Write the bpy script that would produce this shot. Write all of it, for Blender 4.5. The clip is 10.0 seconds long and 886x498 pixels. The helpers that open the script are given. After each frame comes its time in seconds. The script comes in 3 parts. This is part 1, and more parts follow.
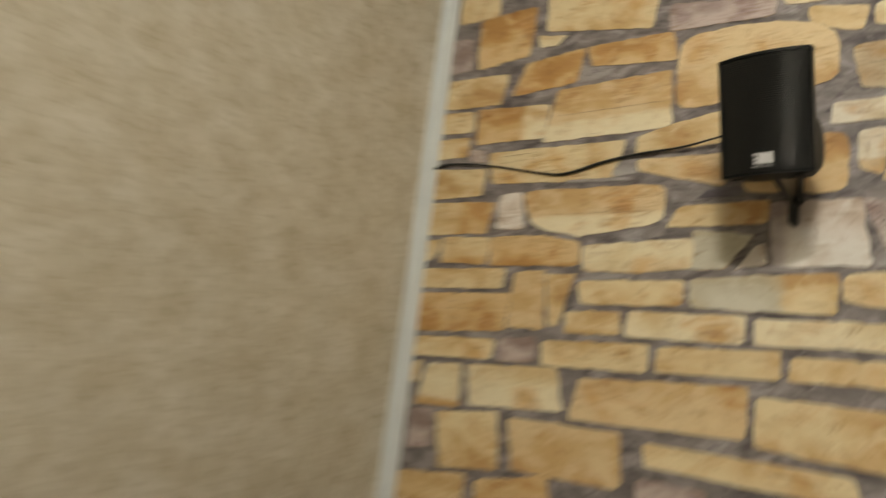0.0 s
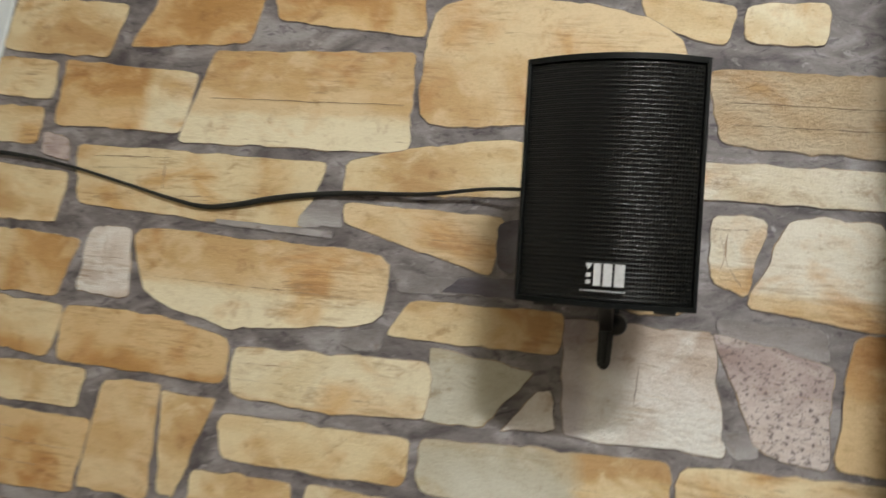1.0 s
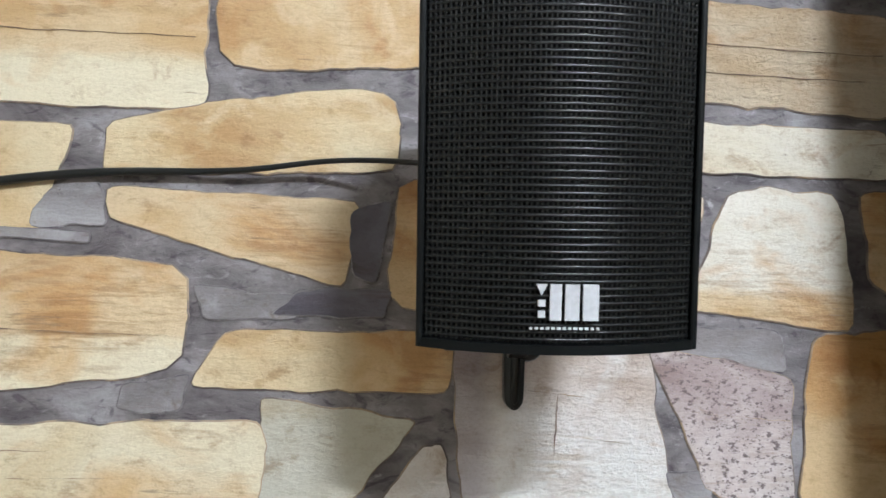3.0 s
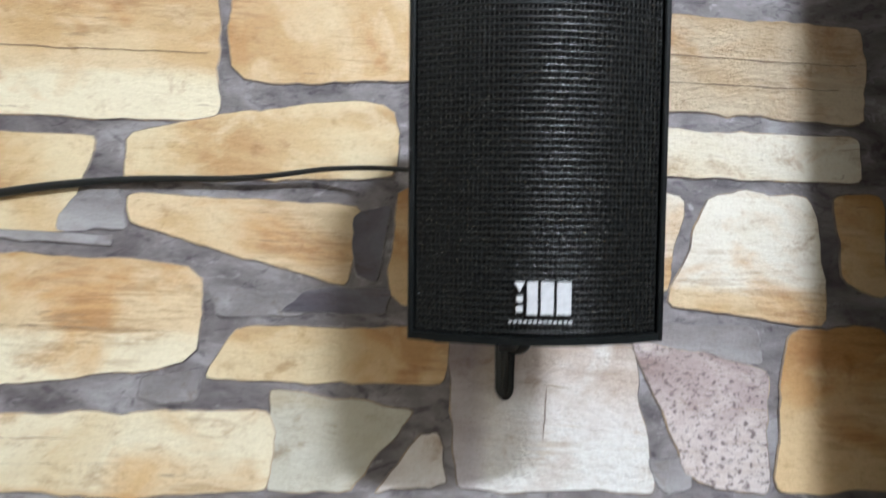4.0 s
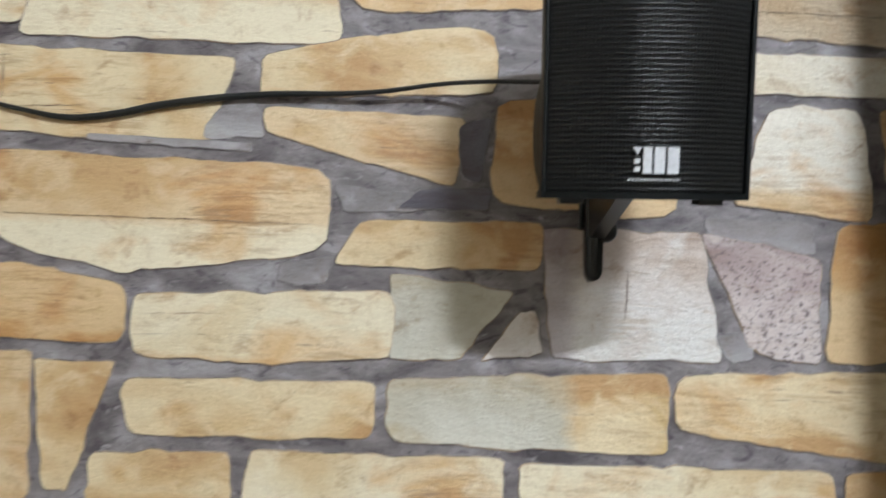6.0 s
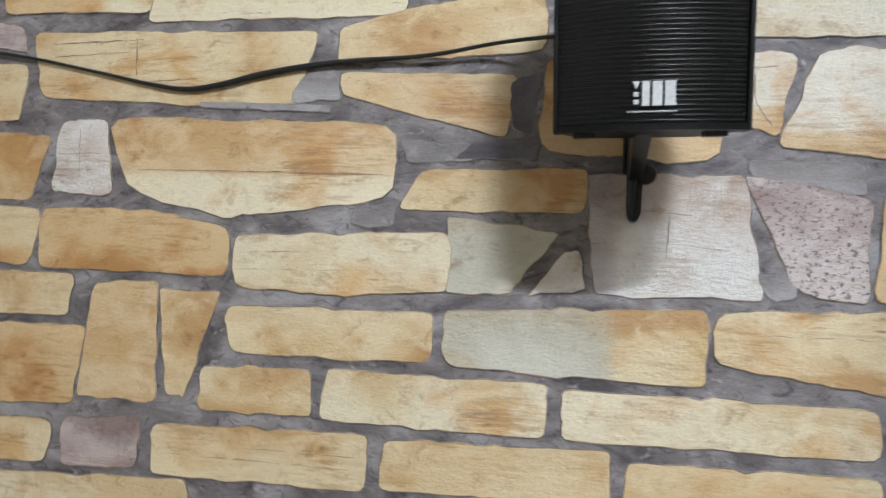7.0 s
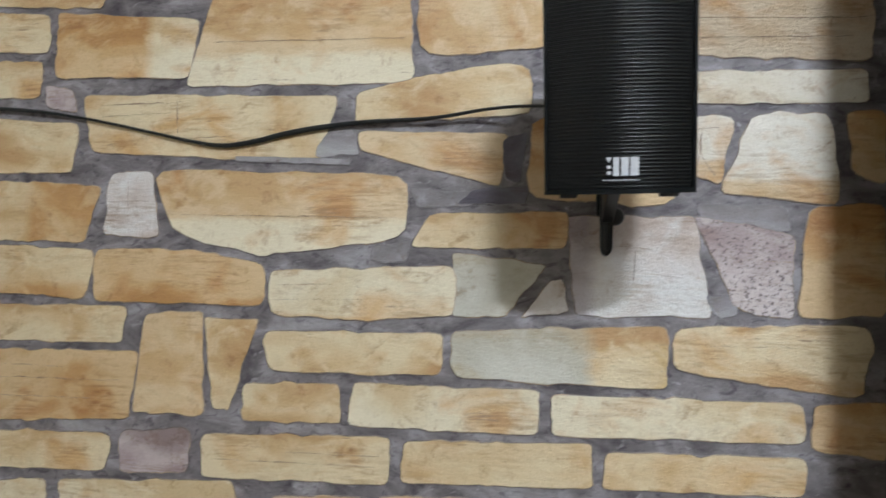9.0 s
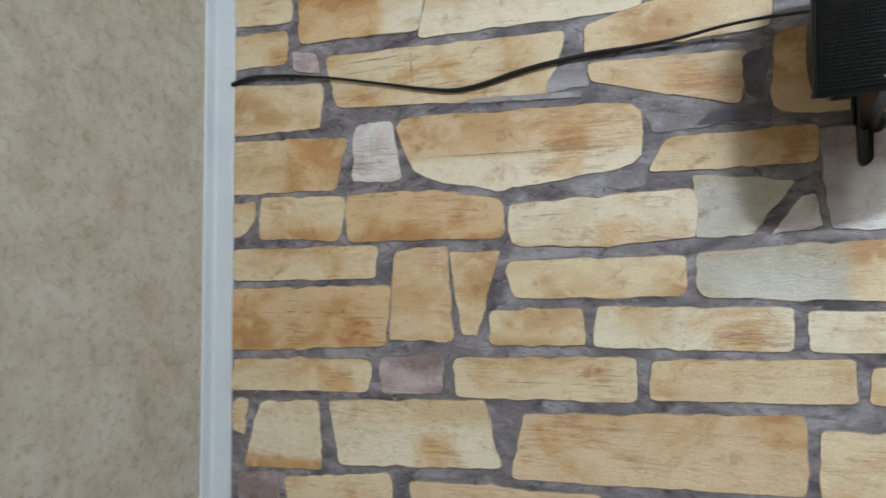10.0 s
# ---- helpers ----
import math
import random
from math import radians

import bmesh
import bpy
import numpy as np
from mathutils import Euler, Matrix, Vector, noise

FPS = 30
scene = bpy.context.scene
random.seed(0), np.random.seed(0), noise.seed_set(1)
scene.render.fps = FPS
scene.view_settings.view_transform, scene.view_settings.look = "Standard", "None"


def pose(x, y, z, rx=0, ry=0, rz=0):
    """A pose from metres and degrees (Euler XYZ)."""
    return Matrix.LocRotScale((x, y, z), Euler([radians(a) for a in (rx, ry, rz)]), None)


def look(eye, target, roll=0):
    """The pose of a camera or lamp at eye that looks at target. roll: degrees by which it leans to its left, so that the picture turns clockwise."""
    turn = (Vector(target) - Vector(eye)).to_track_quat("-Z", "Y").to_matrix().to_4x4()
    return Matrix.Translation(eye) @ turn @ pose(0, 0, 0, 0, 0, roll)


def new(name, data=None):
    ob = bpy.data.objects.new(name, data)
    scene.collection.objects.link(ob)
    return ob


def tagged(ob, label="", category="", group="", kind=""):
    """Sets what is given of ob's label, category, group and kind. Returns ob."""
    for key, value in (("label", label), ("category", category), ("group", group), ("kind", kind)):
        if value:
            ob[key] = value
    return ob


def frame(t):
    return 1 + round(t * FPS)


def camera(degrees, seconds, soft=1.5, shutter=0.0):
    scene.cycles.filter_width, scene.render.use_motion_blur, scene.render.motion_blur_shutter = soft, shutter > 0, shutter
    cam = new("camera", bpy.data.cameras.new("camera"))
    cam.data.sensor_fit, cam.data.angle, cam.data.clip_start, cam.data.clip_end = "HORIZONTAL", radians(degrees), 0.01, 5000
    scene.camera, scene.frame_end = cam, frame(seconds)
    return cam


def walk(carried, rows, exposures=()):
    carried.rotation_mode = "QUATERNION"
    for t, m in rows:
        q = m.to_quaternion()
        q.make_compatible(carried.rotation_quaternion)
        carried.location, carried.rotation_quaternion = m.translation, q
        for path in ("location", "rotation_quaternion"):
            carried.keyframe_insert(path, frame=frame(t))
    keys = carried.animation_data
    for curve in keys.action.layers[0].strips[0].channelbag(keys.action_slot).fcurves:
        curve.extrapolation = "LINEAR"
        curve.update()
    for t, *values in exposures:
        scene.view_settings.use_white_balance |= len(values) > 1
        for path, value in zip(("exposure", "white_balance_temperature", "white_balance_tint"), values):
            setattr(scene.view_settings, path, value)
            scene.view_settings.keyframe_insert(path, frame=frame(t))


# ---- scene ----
cam = camera(64.4, 10.0, shutter=0.5)
PATH = [
    (0, (0.395, -1.246, 1.365), (-0.917, 0.231, 1.678), 7.3),
    (0.2, (0.253, -1.068, 1.419), (-0.811, 0.582, 1.8), 9.6),
    (0.5, (0.098, -0.898, 1.556), (-0.609, 0.925, 1.856), 2.07),
    (0.6, (0.084, -0.836, 1.571), (-0.574, 1.025, 1.892), 1.8),
    (1, (0.092, -0.707, 1.641), (-0.447, 1.191, 1.97), 7.7),
    (1.5, (0.102, -0.605, 1.669), (-0.273, 1.333, 1.989), 4.5),
    (1.6, (0.096, -0.593, 1.685), (-0.238, 1.36, 1.958), 4.8),
    (2, (0.026, -0.546, 1.695), (-0.114, 1.421, 2.025), 3.2),
    (2.5, (-0.003, -0.503, 1.695), (0.023, 1.475, 1.988), 3.0),
    (3.8, (0.027, -0.526, 1.712), (0.043, 1.457, 1.976), 1.2),
    (4, (0.018, -0.54, 1.697), (0.020, 1.447, 1.968), 2.0),
    (4.5, (-0.011, -0.593, 1.643), (0.004, 1.391, 1.895), 1.7),
    (5, (-0.039, -0.59, 1.637), (-0.006, 1.396, 1.872), 0.2),
    (5.5, (-0.045, -0.602, 1.635), (-0.001, 1.383, 1.873), 2.2),
    (6, (-0.054, -0.616, 1.615), (-0.081, 1.372, 1.835), 2.3),
    (6.2, (-0.065, -0.63, 1.597), (-0.196, 1.355, 1.806), 0.3),
    (7.3, (0.09, -0.681, 1.569), (-0.436, 1.235, 1.731), 3.89),
    (7.5, (0.124, -0.69, 1.584), (-0.461, 1.212, 1.76), 3.08),
    (7.9, (0.174, -0.73, 1.63), (-0.347, 1.186, 1.858), 1.3),
    (8, (0.156, -0.748, 1.618), (-0.332, 1.176, 1.846), 2.05),
    (8.2, (0.14, -0.747, 1.611), (-0.377, 1.174, 1.81), 1.3),
    (8.5, (0.079, -0.779, 1.602), (-0.333, 1.168, 1.793), 2.19),
    (9, (0.016, -0.813, 1.588), (-0.311, 1.151, 1.772), 2.0),
    (9.5, (-0.066, -0.829, 1.556), (-0.626, 1.087, 1.647), 0.78),
    (10, (-0.081, -0.873, 1.540), (-0.81, 0.989, 1.62), -0.06),
]
walk(cam, [(t, look(eye, target, roll)) for t, eye, target, roll in PATH],
     [(0.0, -0.48, 8430, 12), (0.5, -0.40, 7780, 12), (1.0, -0.28, 6980, 12), (1.5, -0.12, 6580, 12), (2.0, 0.0, 6380, 13), (2.5, 0.08, 6080, 13),
      (4.0, 0.33, 5930, 13), (4.5, 0.16, 6030, 13), (5.0, 0.06, 6030, 13), (6.0, 0.04, 6080, 13), (7.5, -0.14, 5980, 13), (7.9, -0.28, 5930, 13), (8.5, -0.24, 5930, 13), (9.0, -0.2, 5930, 13),
      (9.5, -0.08, 5830, 13), (10.0, -0.18, 5830, 12)])

# ---- light ----
scene.view_settings.exposure = 0.0
world = bpy.data.worlds.new("world")
world.use_nodes = True
world.node_tree.nodes["Background"].inputs[0].default_value = (0.6, 0.7, 0.9, 1)
world.node_tree.nodes["Background"].inputs[1].default_value = 0.02
scene.world = world

# a lit tube under the ceiling gives the strong light; a weaker tube and a small bulb hang further off: their glass glows
TUBE_A, TUBE_B, TUBE_GLOW = Vector((0.45, -1.85, 2.66)), Vector((0.76, -1.85, 2.66)), 1330.0
FAR_A, FAR_B, FAR_GLOW = Vector((0.985, -1.95, 2.645)), Vector((1.30, -1.75, 2.645)), 190.0
BULB, BULB_GLOW = Vector((0.945, -2.10, 2.537)), 500.0


# ---- materials ----
def material(name, rough=0.6, metal=0.0):
    m = bpy.data.materials.new(name)
    m.use_nodes = True
    b = m.node_tree.nodes["Principled BSDF"]
    b.inputs["Roughness"].default_value = rough
    b.inputs["Metallic"].default_value = metal
    return m, m.node_tree, b


def node(tree, kind, **values):
    n = tree.nodes.new(kind)
    for key, value in values.items():
        n.inputs[key].default_value = value
    return n


def ramp(tree, source, *stops):
    r = tree.nodes.new("ShaderNodeValToRGB")
    while len(r.color_ramp.elements) < len(stops):
        r.color_ramp.elements.new(0.5)
    for e, (at, col) in zip(r.color_ramp.elements, stops):
        e.position, e.color = at, (*col, 1)
    tree.links.new(source, r.inputs[0])
    return r.outputs[0]


def mix(tree, how, fac, a, b):
    n = tree.nodes.new("ShaderNodeMix")
    n.data_type, n.blend_type = "RGBA", how
    if isinstance(fac, float):
        n.inputs[0].default_value = fac
    else:
        tree.links.new(fac, n.inputs[0])
    for socket, value in ((n.inputs[6], a), (n.inputs[7], b)):
        if isinstance(value, tuple):
            socket.default_value = (*value, 1)
        else:
            tree.links.new(value, socket)
    return n.outputs[2]


def coords(tree, sx, sy, sz, shift=True):
    """Object coordinates stretched by the three factors, moved by chance from object to object."""
    t = tree.nodes.new("ShaderNodeTexCoord")
    m = tree.nodes.new("ShaderNodeMapping")
    m.inputs["Scale"].default_value = (sx, sy, sz)
    tree.links.new(t.outputs["Object"], m.inputs[0])
    if shift:
        info = tree.nodes.new("ShaderNodeObjectInfo")
        by = tree.nodes.new("ShaderNodeVectorMath")
        by.operation = "SCALE"
        by.inputs[0].default_value = (31.0, 17.0, 43.0)
        tree.links.new(info.outputs["Random"], by.inputs["Scale"])
        tree.links.new(by.outputs[0], m.inputs["Location"])
    return m.outputs[0]


def noise_of(tree, vector, scale, detail=4.0, rough=0.55, warp=0.0):
    n = node(tree, "ShaderNodeTexNoise", Scale=scale, Detail=detail, Roughness=rough, Distortion=warp)
    tree.links.new(vector, n.inputs["Vector"])
    return n.outputs[0]


def bump_of(tree, bsdf, height, strength, distance):
    b = node(tree, "ShaderNodeBump", Strength=strength, Distance=distance)
    tree.links.new(height, b.inputs["Height"])
    tree.links.new(b.outputs[0], bsdf.inputs["Normal"])


TONES = {
    "s": ("sandstone_print", (0.48, 0.30, 0.13), (0.62, 0.46, 0.25), (0.70, 0.59, 0.38), (0.16, 0.10, 0.06), 0.30),
    "o": ("ochre_stone_print", (0.42, 0.225, 0.075), (0.51, 0.30, 0.115), (0.63, 0.46, 0.25), (0.17, 0.09, 0.05), 0.28),
    "b": ("tan_stone_print", (0.54, 0.36, 0.17), (0.60, 0.43, 0.23), (0.67, 0.53, 0.33), (0.20, 0.13, 0.07), 0.26),
    "c": ("cream_stone_print", (0.60, 0.46, 0.26), (0.68, 0.58, 0.38), (0.74, 0.67, 0.49), (0.18, 0.12, 0.08), 0.28),
    "e": ("pale_stone_print", (0.55, 0.40, 0.24), (0.63, 0.49, 0.32), (0.70, 0.59, 0.43), (0.28, 0.19, 0.12), 0.36),
    "g": ("grey_green_stone_print", (0.47, 0.39, 0.26), (0.48, 0.46, 0.37), (0.56, 0.55, 0.47), (0.20, 0.17, 0.12), 0.28),
    "w": ("whitish_stone_print", (0.58, 0.49, 0.42), (0.71, 0.65, 0.60), (0.79, 0.76, 0.73), (0.26, 0.19, 0.16), 0.34),
    "k": ("cream_white_stone_print", (0.60, 0.50, 0.34), (0.70, 0.64, 0.50), (0.77, 0.73, 0.63), (0.30, 0.22, 0.15), 0.33),
    # whitish stone as it looks in the loudspeaker's shadow
    "v": ("mauve_grey_shaded_print", (0.36, 0.30, 0.30), (0.46, 0.41, 0.42), (0.56, 0.52, 0.54), (0.20, 0.16, 0.16), 0.32),
    "n": ("pale_mortar_lump_print", (0.19, 0.175, 0.18), (0.25, 0.235, 0.24), (0.37, 0.36, 0.37), (0.08, 0.07, 0.08), 0.34),
    "d": ("dark_mortar_print_and_shade", (0.05, 0.043, 0.055), (0.085, 0.075, 0.095), (0.15, 0.14, 0.17), (0.03, 0.025, 0.03), 0.32),
    "p": ("mauve_stone_print", (0.26, 0.20, 0.19), (0.37, 0.30, 0.29), (0.50, 0.43, 0.42), (0.12, 0.09, 0.09), 0.37),
    "m": ("grey_mortar_lump_print", (0.17, 0.15, 0.15), (0.22, 0.20, 0.20), (0.29, 0.275, 0.28), (0.09, 0.07, 0.08), 0.30),
    "q": ("speckled_granite_print", (0.28, 0.20, 0.19), (0.42, 0.34, 0.33), (0.58, 0.52, 0.50), (0.12, 0.085, 0.085), 0.46),
}
STAINS = {"w": (0.72, 0.63, 0.58), "p": (0.58, 0.48, 0.50), "q": (0.70, 0.60, 0.60), "g": (0.80, 0.68, 0.48), "m": (0.8, 0.76, 0.78), "v": (0.72, 0.66, 0.66), "n": (0.62, 0.60, 0.62), "d": (0.6, 0.6, 0.66)}
made = {}


def stone_material(tone, patch=None):
    """Printed rock: soft patches of three tones, sideways streaks, fine grain and a few dark pits.
    patch: (tone, axis, at): beyond that place along the axis (0 across, 2 up; a minus sign: below it) the colour takes
    the other tone."""
    if (tone, patch) in made:
        return made[tone, patch]
    name, dark, mid, pale, pit, pits = TONES[tone]
    m, t, b = material(name, 0.44)

    def base_of(dark, mid, pale, seed):
        light = tuple(min(0.80, c * 1.03 + 0.01) for c in pale)
        cloud = noise_of(t, coords(t, 6.5 + seed, 6.5, 12), 1.0, 4, 0.5, 0.5)
        xyz = t.nodes.new("ShaderNodeSeparateXYZ")
        t.links.new(t.nodes.new("ShaderNodeTexCoord").outputs["Object"], xyz.inputs[0])
        lean = node(t, "ShaderNodeMath")
        lean.operation, lean.inputs[1].default_value, lean.inputs[2].default_value = "MULTIPLY_ADD", 9.0, -5.6
        t.links.new(t.nodes.new("ShaderNodeObjectInfo").outputs["Random"], lean.inputs[0])
        band = node(t, "ShaderNodeMath")
        band.operation = "MULTIPLY_ADD"
        t.links.new(xyz.outputs[2], band.inputs[0])
        t.links.new(lean.outputs[0], band.inputs[1])
        t.links.new(cloud, band.inputs[2])
        base = ramp(t, band.outputs[0], (0.33, dark), (0.44, mid), (0.54, pale), (0.68, light))
        blot = noise_of(t, coords(t, 19 + seed, 19, 28), 1.0, 5, 0.6, 0.5)
        return mix(t, "MIX", ramp(t, blot, (0.50, (0, 0, 0)), (0.62, (0.65, 0.65, 0.65))), base, light)

    base = base_of(dark, mid, pale, 0)
    if patch:
        other = base_of(*TONES[patch[0]][1:4], 1)
        xyz = t.nodes.new("ShaderNodeSeparateXYZ")
        t.links.new(t.nodes.new("ShaderNodeTexCoord").outputs["Object"], xyz.inputs[0])
        wave = node(t, "ShaderNodeMath")
        wave.operation, wave.inputs[1].default_value = "MULTIPLY_ADD", 0.022
        t.links.new(noise_of(t, coords(t, 22, 22, 70), 1.0, 5, 0.6), wave.inputs[0])
        t.links.new(xyz.outputs[abs(patch[1])], wave.inputs[2])
        cut = node(t, "ShaderNodeMapRange")
        cut.inputs["From Min"].default_value, cut.inputs["From Max"].default_value = patch[2] + 0.004, patch[2] + (0.020 if patch[1] == 0 else 0.0125)
        t.links.new(wave.outputs[0], cut.inputs["Value"])
        base = mix(t, "MIX", cut.outputs[0], other, base) if patch[3:] else mix(t, "MIX", cut.outputs[0], base, other)
    deep = noise_of(t, coords(t, 11, 11, 17), 1.0, 5, 0.56, 0.6)
    base = mix(t, "MULTIPLY", ramp(t, deep, (0.53, (0, 0, 0)), (0.68, (0.85, 0.85, 0.85))), base, STAINS.get(tone, (0.80, 0.58, 0.36)))
    streak = noise_of(t, coords(t, 22, 22, 230), 1.0, 5, 0.66, 0.4)
    where = ramp(t, noise_of(t, coords(t, 9, 9, 15), 1.0, 3), (0.50, (0, 0, 0)), (0.62, (0.65, 0.65, 0.65)))
    base = mix(t, "MULTIPLY", where, base, ramp(t, streak, (0.40, (0.60, 0.48, 0.36)), (0.53, (1, 1, 1))))
    grain = noise_of(t, coords(t, 380, 380, 480), 1.0, 4, 0.7)
    col = mix(t, "MULTIPLY", 0.26, base, ramp(t, grain, (0.34, (0.66, 0.60, 0.53)), (0.53, (1, 1, 1))))
    mottle = noise_of(t, coords(t, 52, 52, 84), 1.0, 7, 0.78, 0.3)
    col = mix(t, "MULTIPLY", 0.7 if tone in "kcp" else 0.4, col, ramp(t, mottle, (0.34, (0.62, 0.52, 0.41)), (0.47, (1, 1, 1))))
    soil = noise_of(t, coords(t, 44, 44, 52), 1.0, 6, 0.62, 0.5)
    col = mix(t, "MULTIPLY", ramp(t, soil, (0.30, (0.6, 0.6, 0.6)), (0.40, (0, 0, 0))), col, (0.62, 0.48, 0.36))
    dash = noise_of(t, coords(t, 32, 32, 360), 1.0, 3, 0.6, 0.3)
    rows = ramp(t, noise_of(t, coords(t, 12, 12, 22), 1.0, 4), (0.54, (0, 0, 0)), (0.62, (1, 1, 1)))
    lines = mix(t, "MULTIPLY", 1.0, ramp(t, dash, (0.32, (0.75, 0.75, 0.75)), (0.38, (0, 0, 0))), rows)
    col = mix(t, "MIX", lines, col, tuple(c * 1.5 for c in pit))
    size = 2.1 if tone == "q" else 1.0
    spots = noise_of(t, coords(t, 80 * size, 80, 125 * size), 1.0, 4, 0.75)
    low = pits if tone in "qn" else pits - 0.03
    col = mix(t, "MIX", ramp(t, spots, (low - 0.05, (0.9, 0.9, 0.9)), (low, (0, 0, 0))), col, pit)
    t.links.new(col, b.inputs["Base Color"])
    wrinkle = noise_of(t, coords(t, 75, 75, 230), 1.0, 5, 0.66, 0.8)
    pebble = noise_of(t, coords(t, 190, 190, 240), 1.0, 5, 0.7, 0.4)
    bump_of(t, b, mix(t, "MIX", 0.5, wrinkle, pebble), 1.0 if tone in "ew" else 0.75, {"e": 0.0075, "w": 0.0042, "k": 0.0042}.get(tone, 0.0026))
    made[tone, patch] = m
    return m


edge_mat, t, b = material("stone_outline_print", 0.6)
t.links.new(ramp(t, noise_of(t, coords(t, 34, 34, 34), 1.0, 6, 0.65), (0.38, (0.10, 0.080, 0.075)), (0.50, (0.22, 0.175, 0.145)), (0.60, (0.42, 0.31, 0.20))), b.inputs["Base Color"])

crack_mat, t, b = material("crack_print", 0.55)
t.links.new(ramp(t, noise_of(t, coords(t, 60, 60, 60, False), 1.0, 4, 0.6), (0.38, (0.15, 0.10, 0.07)), (0.52, (0.32, 0.22, 0.14)), (0.64, (0.46, 0.35, 0.23))), b.inputs["Base Color"])

mortar_mat, t, b = material("mortar_print", 0.45)
v = coords(t, 1, 1, 1.9, False)
col = ramp(t, noise_of(t, v, 15, 5, 0.56, 0.9), (0.32, (0.065, 0.056, 0.062)), (0.42, (0.140, 0.124, 0.128)), (0.54, (0.225, 0.206, 0.210)), (0.66, (0.33, 0.315, 0.325)))
col = mix(t, "MIX", ramp(t, noise_of(t, v, 34, 6, 0.66, 1.2), (0.60, (0, 0, 0)), (0.70, (0.75, 0.75, 0.75))), col, (0.42, 0.40, 0.41))
col = mix(t, "MULTIPLY", ramp(t, noise_of(t, v, 48, 5, 0.6, 1.4), (0.34, (0.9, 0.9, 0.9)), (0.44, (0, 0, 0))), col, (0.42, 0.38, 0.44))
col = mix(t, "MULTIPLY", 0.3, col, ramp(t, noise_of(t, v, 160, 5, 0.7), (0.34, (0.5, 0.48, 0.48)), (0.55, (1, 1, 1))))
t.links.new(col, b.inputs["Base Color"])
bump_of(t, b, noise_of(t, v, 130, 6, 0.68, 0.6), 0.7, 0.0020)

beige_mat, t, b = material("mottled_beige_wallpaper", 0.6)
v = coords(t, 1, 1, 1, False)
col = ramp(t, noise_of(t, v, 17, 7, 0.68, 0.3), (0.34, (0.45, 0.40, 0.30)), (0.50, (0.54, 0.50, 0.405)), (0.66, (0.61, 0.575, 0.49)))
col = mix(t, "MULTIPLY", 0.8, col, ramp(t, noise_of(t, v, 70, 7, 0.74, 0.4), (0.36, (0.68, 0.64, 0.52)), (0.50, (1, 1, 1))))
col = mix(t, "MIX", ramp(t, noise_of(t, v, 95, 6, 0.75, 0.4), (0.58, (0, 0, 0)), (0.68, (0.7, 0.7, 0.7))), col, (0.58, 0.56, 0.52))
t.links.new(col, b.inputs["Base Color"])
bump_of(t, b, noise_of(t, v, 110, 6, 0.72), 0.6, 0.002)

trim_mat, t, b = material("white_plastic_trim", 0.35)
v = coords(t, 1, 1, 1, False)
t.links.new(ramp(t, noise_of(t, v, 14, 5, 0.6), (0.3, (0.58, 0.63, 0.65)), (0.7, (0.65, 0.70, 0.71))), b.inputs["Base Color"])

plaster_mat, t, b = material("white_plaster", 0.8)
v = coords(t, 1, 1, 1, False)
t.links.new(ramp(t, noise_of(t, v, 5, 6, 0.6), (0.3, (0.70, 0.68, 0.64)), (0.7, (0.76, 0.74, 0.70))), b.inputs["Base Color"])
bump_of(t, b, noise_of(t, v, 120, 4), 0.2, 0.001)

dim_mat, t, b = material("beige_painted_plaster", 0.85)
v = coords(t, 1, 1, 1, False)
t.links.new(ramp(t, noise_of(t, v, 5, 6, 0.6), (0.3, (0.50, 0.46, 0.38)), (0.7, (0.57, 0.53, 0.45))), b.inputs["Base Color"])
bump_of(t, b, noise_of(t, v, 120, 4), 0.2, 0.001)

floor_mat, t, b = material("brown_floor_boards", 0.4)
v = coords(t, 2, 14, 1, False)
t.links.new(ramp(t, noise_of(t, v, 3, 7, 0.6), (0.3, (0.10, 0.06, 0.03)), (0.7, (0.18, 0.11, 0.06))), b.inputs["Base Color"])


def black_plastic(name, value, rough, grain, gloss=0.5):
    m, t, b = material(name, rough)
    v = coords(t, 1, 1, 1, False)
    t.links.new(ramp(t, noise_of(t, v, 60, 5, 0.6), (0.3, (value * 0.7, value * 0.95, value)), (0.7, (value * 1.0, value * 1.4, value * 1.5))), b.inputs["Base Color"])
    b.inputs["Specular IOR Level"].default_value = gloss
    if grain:
        bump_of(t, b, noise_of(t, v, 1400, 2), grain, 0.0003)
    return m


body_mat = black_plastic("black_textured_plastic", 0.0032, 0.46, 0.4, 0.18)
grille_mat = black_plastic("black_painted_grille", 0.0030, 0.30, 0.0, 0.5)
bracket_mat = black_plastic("black_bracket_plastic", 0.005, 0.3, 0.0)
cable_mat = black_plastic("black_cable_rubber", 0.007, 0.42, 0.0)
cone_mat = black_plastic("dark_cone_paper", 0.005, 0.6, 0.0, 0.2)
badge_mat, t, b = material("silver_badge", 0.35, 0.0)
t.links.new(ramp(t, noise_of(t, coords(t, 1, 1, 1, False), 300, 3), (0.3, (0.48, 0.50, 0.52)), (0.7, (0.60, 0.62, 0.64))), b.inputs["Base Color"])
grey_mat, t, b = material("grey_badge_bars", 0.5)
b.inputs["Base Color"].default_value = (0.12, 0.13, 0.17, 1)
screen_mat, t, b = material("glossy_dark_screen", 0.03)
b.inputs["IOR"].default_value = 1.22
t.links.new(ramp(t, noise_of(t, coords(t, 1, 1, 1, False), 4, 3), (0.3, (0.002, 0.003, 0.011)), (0.7, (0.004, 0.006, 0.020))), b.inputs["Base Color"])
strip_mat, t, b = material("mauve_metal_line", 0.6, 0.2)
b.inputs["Base Color"].default_value = (0.13, 0.10, 0.12, 1)
